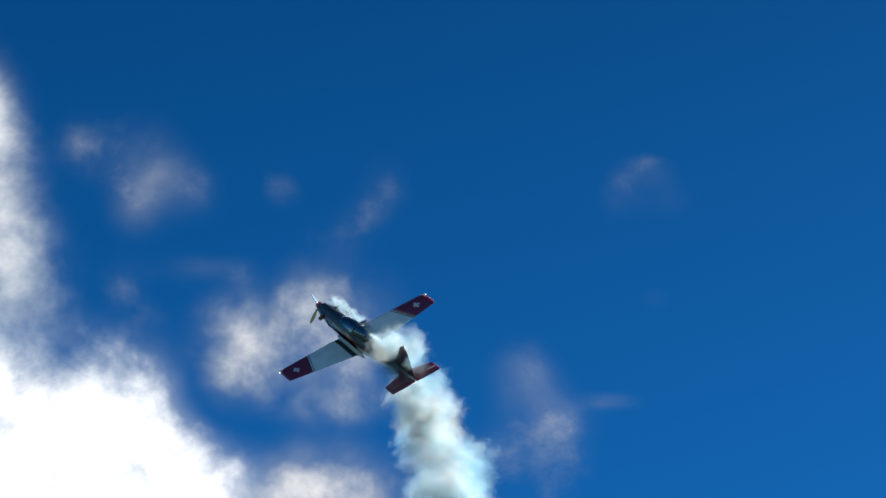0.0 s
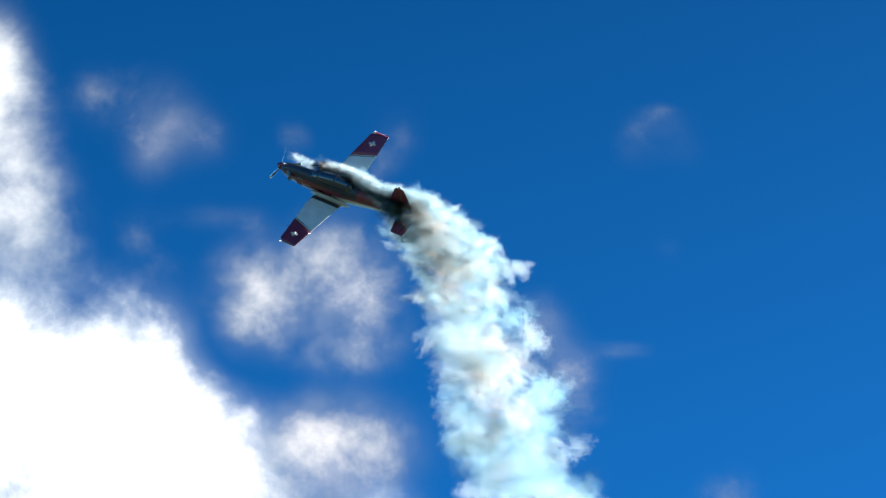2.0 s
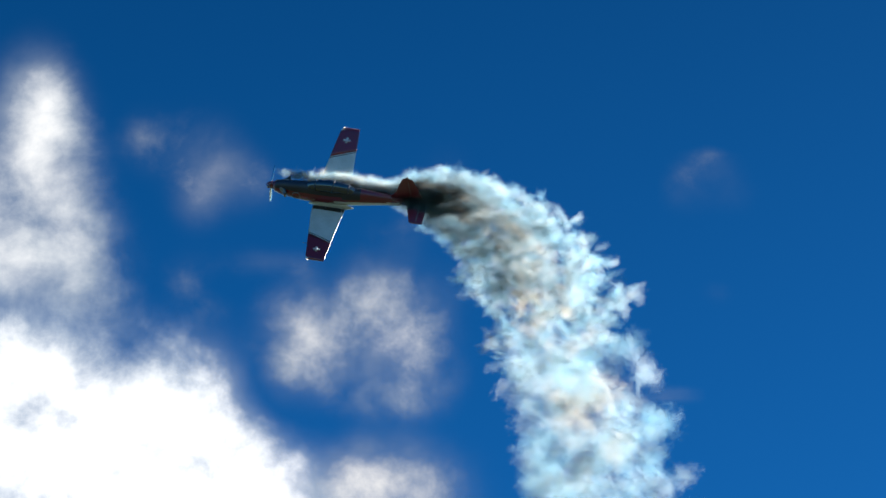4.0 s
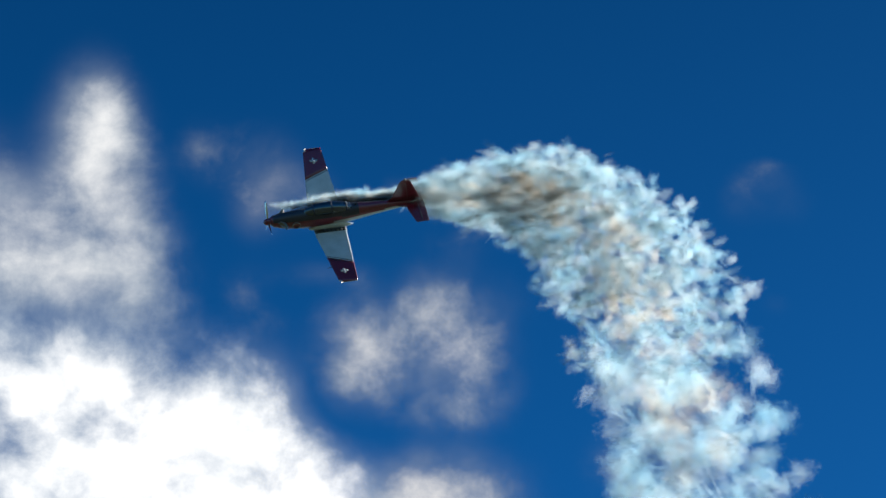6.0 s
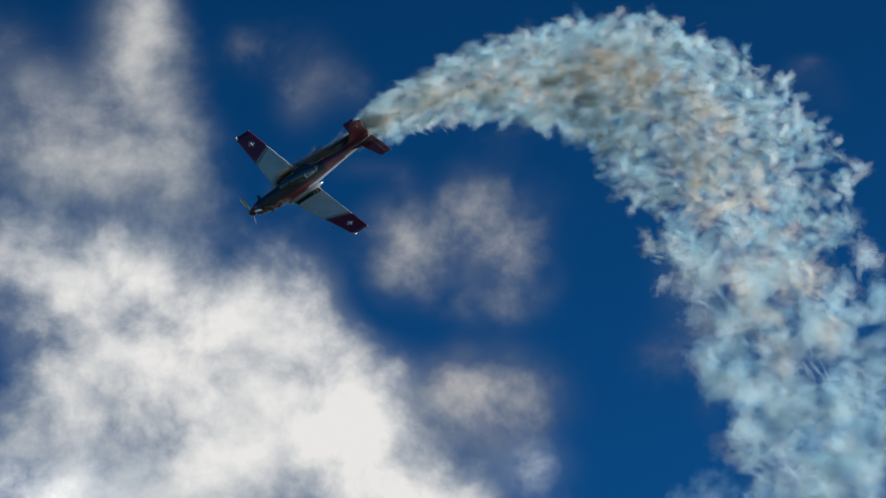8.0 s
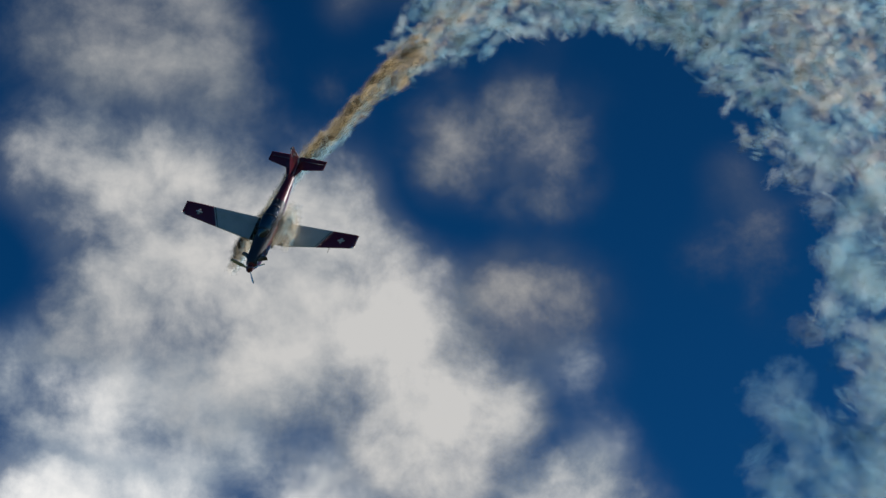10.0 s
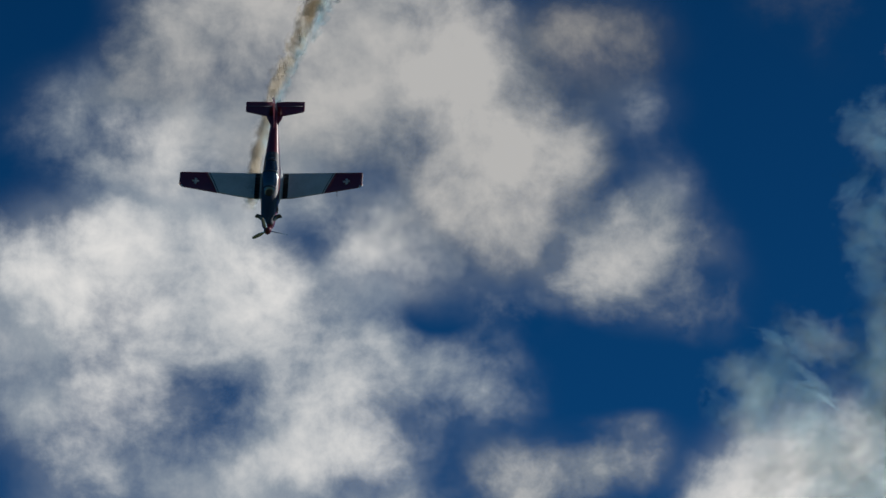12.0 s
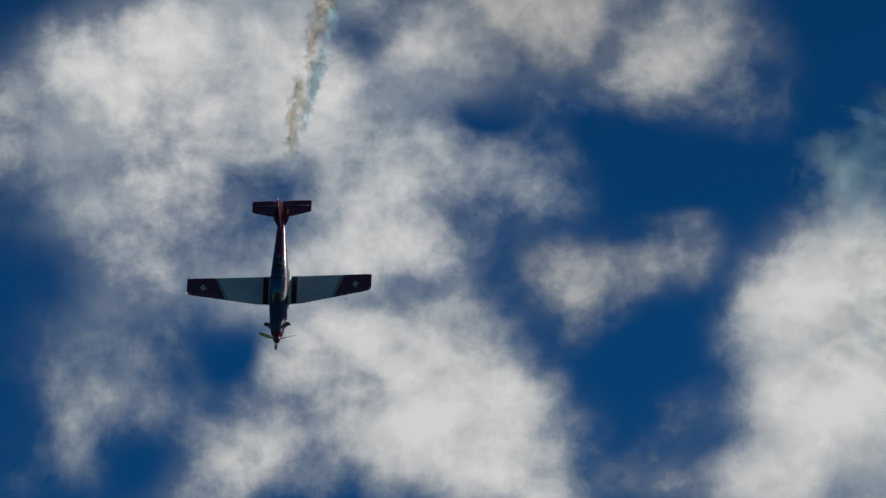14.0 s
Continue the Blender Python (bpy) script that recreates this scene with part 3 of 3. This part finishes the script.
def propeller():
    bm = bmesh.new()
    loft(bm, [[(x, r * math.cos(a), r * math.sin(a)) for a in [2 * math.pi * i / 20 for i in range(20)]]
              for x, r in ((-0.40, 0.22), (-0.25, 0.21), (-0.10, 0.16), (-0.02, 0.07), (0.0, 0.015))])
    hub = part("propeller", bm, RED, airplane, "three-bladed propeller with red spinner")
    for q in range(3):
        bm = bmesh.new()
        rings = []
        for r, chord, twist, thick in ((0.12, 0.10, 62, 0.09), (0.3, 0.13, 55, 0.05), (0.55, 0.20, 42, 0.035), (0.85, 0.21, 32, 0.025), (1.08, 0.18, 26, 0.02), (1.19, 0.09, 24, 0.012)):
            tw = radians(twist)
            ring = []
            for i in range(10):
                a = 2 * math.pi * i / 10
                c, h = chord / 2 * math.cos(a), thick / 2 * math.sin(a)
                ring.append((-0.25 + c * math.sin(tw) + h * math.cos(tw), -c * math.cos(tw) + h * math.sin(tw), r))
            rings.append(ring)
        loft(bm, rings)
        turn = pose(0, 0, 0, 120 * q)
        for v in bm.verts:
            v.co = turn @ v.co
        part("blade", bm, ALLOY, hub, "polished metal propeller blade")
    return hub


prop = propeller()

# ---- smoke ----
WIND = (38.0, -9.0)
RIGHT, UP = VIEW @ Vector((1, 0, 0)), VIEW @ Vector((0, 1, 0))
AWAY = VIEW @ Vector((0, 0, -1))


def wisp_mesh(name, long, wide, count, size, stretch, broad, mat, seed):
    """A rigid scrap of smoke: soft eight-sided wisps gathered round its middle, each leaning its own way from the broad side."""
    rng = np.random.default_rng(seed)
    pos = np.clip(rng.normal(0, 1, (count, 3)), -1.6, 1.6) * np.array([long, wide, wide]) * 0.3
    flat = np.array(broad) + rng.normal(0, 0.3, (count, 3))
    a = np.cross(flat, np.array([0, 1, 0]) + rng.normal(0, 0.25, (count, 3)) if stretch > 1.3 else rng.normal(0, 1, (count, 3)))
    a /= np.linalg.norm(a, axis=1)[:, None]
    b = np.cross(flat, a)
    b /= np.linalg.norm(b, axis=1)[:, None]
    s = size * rng.uniform(0.7, 1.15, count)
    angles = np.arange(8) * math.pi / 4
    rim = np.stack([pos + (a * (math.cos(q) * stretch) + b * math.sin(q)) * s[:, None] for q in angles], 1).reshape(-1, 3)
    mesh = bpy.data.meshes.new(name)
    mesh.from_pydata(rim.tolist(), [], [tuple(range(8 * i, 8 * i + 8)) for i in range(count)])
    uv = mesh.uv_layers.new(name="wisp")
    uv.data.foreach_set("uv", np.tile(np.stack([0.5 + 0.5 * np.cos(angles), 0.5 + 0.5 * np.sin(angles)], 1).ravel(), count).astype(np.float32))
    mesh.materials.append(mat)
    return mesh


PUFFS, ROUNDS, CLUMPS, SCRAPS = {}, {}, {}, {}
BACK, SIDE = (0, 0, 1), (0, 1, 0)
for key, (thin, thick) in SMOKE_COLOURS.items():
    near = smoke_material("smoke_" + key, thin, thick, 0.145, 2.2, rim=(0.78, 0.38))
    PUFFS[key] = [wisp_mesh("smoke_" + key, 2.0, 0.12, 8, 0.53, 1.45, BACK, near, 10 * len(key) + q) for q in range(8)]
    ROUNDS[key] = [wisp_mesh("smoke_round_" + key, 1.8, 1.8, 8, 1.0, 1.2, SIDE, near, 30 * len(key) + q) for q in range(8)]
    faint = smoke_material("smoke_thin_" + key, thin, thick, 0.20, 3.0, rim=(0.76, 0.38))
    SCRAPS[key] = [wisp_mesh("smoke_scrap_" + key, 2.0, 0.2, 8, 0.39, 1.8, BACK, faint, 90 * len(key) + q) for q in range(5)]
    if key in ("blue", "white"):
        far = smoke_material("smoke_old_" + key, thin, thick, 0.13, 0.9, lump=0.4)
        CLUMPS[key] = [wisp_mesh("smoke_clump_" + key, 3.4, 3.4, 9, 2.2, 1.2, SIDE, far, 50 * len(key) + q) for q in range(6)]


def flight_at(t):
    """The airplane's pose between its rows."""
    rows = FLIGHT
    if t <= rows[0][0]:
        return rows[0][1]
    for (a, m), (b, k) in zip(rows, rows[1:]):
        if t <= b:
            return m.lerp(k, (t - a) / (b - a))
    return rows[-1][1]


BEFORE = [(-9, 150, 2000), (-6.5, 440, 1700), (-5.5, 580, 1550), (-4.6, 680, 1375), (-4, 720, 1265), (-3, 745, 1110), (-2, 750, 975), (-1, 750, 830), (0.001, 737, 690)]


def stream(t, f):
    """Where the smoke runs along the airplane: f from 0 behind the cockpit to 1 at the tail. It slips from the back to the far side as the airplane rolls over."""
    k = min(1.0, max(0.0, (t - 3.2) / 2.6))
    late = min(1.0, max(0.0, (t - 8.3) / 1.5))
    start = Vector((-1.5, -0.90, 0.45)).lerp(Vector((-1.8, -0.95, 0.0)), k).lerp(Vector((-1.9, -1.15, -0.75)), late)
    end = Vector((-5.4, -0.20, 0.75)).lerp(Vector((-6.4, -0.75, -0.1)), k).lerp(Vector((-7.2, -0.35, -0.5)), late)
    return start.lerp(end, f)


def release(te):
    """Where the smoke that leaves the tail at te is let go."""
    if te >= 0:
        return flight_at(te) @ stream(te, 1.0)
    for (a, u, v), (b, p, q) in zip(BEFORE, BEFORE[1:]):
        if te <= b:
            f = (te - a) / (b - a)
            return sky_point(u + (p - u) * f, v + (q - v) * f, 207)
    return sky_point(737, 690, 207)


PX = 204 / FOCAL
rng = random.Random(5)
SMOKE = []
PLUME, TRAIL, THREAD = new("smoke_plume"), new("smoke_trail"), new("smoke_thread")
tagged(PLUME, "old wide pale blue smoke plume drifting and spreading", "smoke", kind="stuff")
tagged(TRAIL, "dense white and cream smoke trail behind the airplane", "smoke", kind="stuff")
tagged(THREAD, "thin brown smoke thread behind the diving airplane", "smoke", kind="stuff")


def spread(age, thin, te=0.0):
    """The stream's half width."""
    return (0.30 + 0.42 * max(age, 0) ** 0.8) if thin else (0.4 if te <= 0.2 else 0.65) - 0.15 * min(1.0, max(0.0, (te - 3) / 2)) + 1.15 * max(age, 0) ** 0.68


def puff(te):
    thin = te > 8.3
    old, free_born = te <= -3.4, te <= 0.2
    rho = min(0.95, abs(rng.gauss(0, 0.6))) if old else math.sqrt(rng.random())
    ang, deep = rng.uniform(0, 2 * math.pi), rng.uniform(-1, 1)
    offset = (RIGHT * math.cos(ang) + UP * math.sin(ang)) * rho + AWAY * (deep * 0.5 * math.sqrt(max(0.05, 1 - rho * rho * 0.9)))
    # light scattered at the rim (blue) and passed through the core (tan), painted by place
    if thin:
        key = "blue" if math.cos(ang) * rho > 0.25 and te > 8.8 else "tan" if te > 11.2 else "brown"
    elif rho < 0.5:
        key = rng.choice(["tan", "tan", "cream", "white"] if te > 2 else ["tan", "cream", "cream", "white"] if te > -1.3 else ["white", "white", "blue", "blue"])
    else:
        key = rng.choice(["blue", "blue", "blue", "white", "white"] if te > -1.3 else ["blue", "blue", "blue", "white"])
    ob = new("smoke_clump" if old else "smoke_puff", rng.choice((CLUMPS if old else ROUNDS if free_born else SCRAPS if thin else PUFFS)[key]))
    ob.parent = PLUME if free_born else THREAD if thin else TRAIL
    turn = 0.3
    blown = min(1.0, max(0.0, te + 0.6)) * min(1.0, max(0.0, (5.5 - te) / 3))
    offset += RIGHT * (offset.dot(RIGHT) * 0.25 * blown)
    spin = Euler((rng.uniform(-turn, turn), rng.uniform(-turn, turn), rng.uniform(-1, 1) * (turn if free_born or thin else 1.5))).to_matrix().to_4x4()
    rows = []
    seat = Vector((rng.uniform(-1.25, -0.75), 0, -0.06))

    def free(age):
        place = release(te) + (RIGHT * WIND[0] - UP * WIND[1]) * (PX * age) + RIGHT * (PX * min(170, 7 * max(0, age - 7) ** 2) * min(1, max(0, (te + 3.5) / 2))) + RIGHT * (PX * 24 * blown * min(1.0, max(0.0, age) / 1.4)) + offset * spread(age, thin, te)
        return Matrix.Translation(place) @ base.lerp(base @ spin, min(1, max(0, age) / 3))

    if free_born:
        lean = 0.3
        base = Euler([rng.uniform(-lean, lean) for _ in range(3)]).to_matrix().to_4x4()
        rows = [(t, free(t - te)) for t in (0.0, 2.0, 4.5, 7.0, 9.0, 11.0, 14.0)]
    else:
        base = flight_at(te).to_quaternion().to_matrix().to_4x4()
        out = 0.9
        rows = [(t, flight_at(t) @ Matrix.Translation(seat)) for t, _ in FLIGHT if t < te - out]
        if not rows:
            rows = [(0.0, flight_at(0) @ Matrix.Translation(seat.lerp(stream(0, 1.0), 1 - te / out)))]
        stray = Vector((rng.uniform(-0.5, 0.5), rng.uniform(-0.22, 0.22), rng.uniform(-0.2, 0.2)))
        for lead, f in ((0.62, 0.0), (0.3, 0.5)):
            if te - lead > rows[-1][0] + 0.05:
                rows.append((te - lead, flight_at(te - lead) @ Matrix.Translation(stream(te, f) + stray)))
        for age in (0.0, 0.4, 1.0, 2.0, 4.0, 7.0, 14.0):
            if te + age < 13.9 and te + age > rows[-1][0] + 0.05:
                rows.append((te + age, free(age)))
        if rows[-1][0] < 14:
            rows.append((14.0, free(14 - te) if te < 14 else flight_at(14) @ Matrix.Translation(seat)))
    SMOKE.append((ob, rows))


te = -8.8
while te < 13.7:
    puff(te)
    te += 1 / 22 if te < -3.4 else 1 / 60 if te < 0.2 else 1 / 215 if te < 4.0 else 1 / 130 if te < 8.3 else 1 / 95 if te < 11.4 else 1 / 50


BLADE_ANGLES = [(0, 96), (0.5, 128), (1, 154), (1.5, 162), (2, 152), (2.5, 128), (3, 104), (3.5, 76), (6, 42), (6.5, 50), (7, -8), (7.5, 38), (8, 76), (10.5, 64), (11, 68), (11.5, 42), (12, 10), (12.5, -36), (13, -74), (13.5, -126), (14, -70)]


# thin smoke that clings to the nose behind the exhaust
for k in range(9):
    ob = new("smoke_puff", rng.choice(SCRAPS["white" if k % 3 else "blue"]))
    ob.parent = TRAIL
    x, y, z = 1.0 - 2.0 * k / 9, -0.62 - 0.15 * rng.random(), 0.26 + 0.16 * k / 9
    rows = []
    for t, m in FLIGHT:
        fade = min(1.0, max(0.0, (t - 6.5) / 1.6))
        wob = Vector((0.2 * math.sin(3.1 * t + k), 0.05 * math.sin(4.7 * t + 2 * k), 0.05 * math.cos(3.9 * t + k)))
        rows.append((t, m @ Matrix.Translation((Vector((x, y, z)) + wob).lerp(Vector((min(x, -0.3) - 0.5, 0, -0.1)), fade))))
    SMOKE.append((ob, rows))


def motions():
    walk(airplane, FLIGHT)
    turns = []
    for k, ((a, p), (b, q)) in enumerate(zip(BLADE_ANGLES, BLADE_ANGLES[1:])):
        steps = round((b - a) * 10)
        sweep = q - p + 360 * round((b - a) * 2)
        turns += [(a + i / 10, pose(2.415, 0, 0.03, p + sweep * i / steps)) for i in range(steps)]
    turns.append((14.0, pose(2.415, 0, 0.03, BLADE_ANGLES[-1][1])))
    walk(prop, turns)
    for ob, rows in SMOKE:
        walk(ob, rows)


motions()
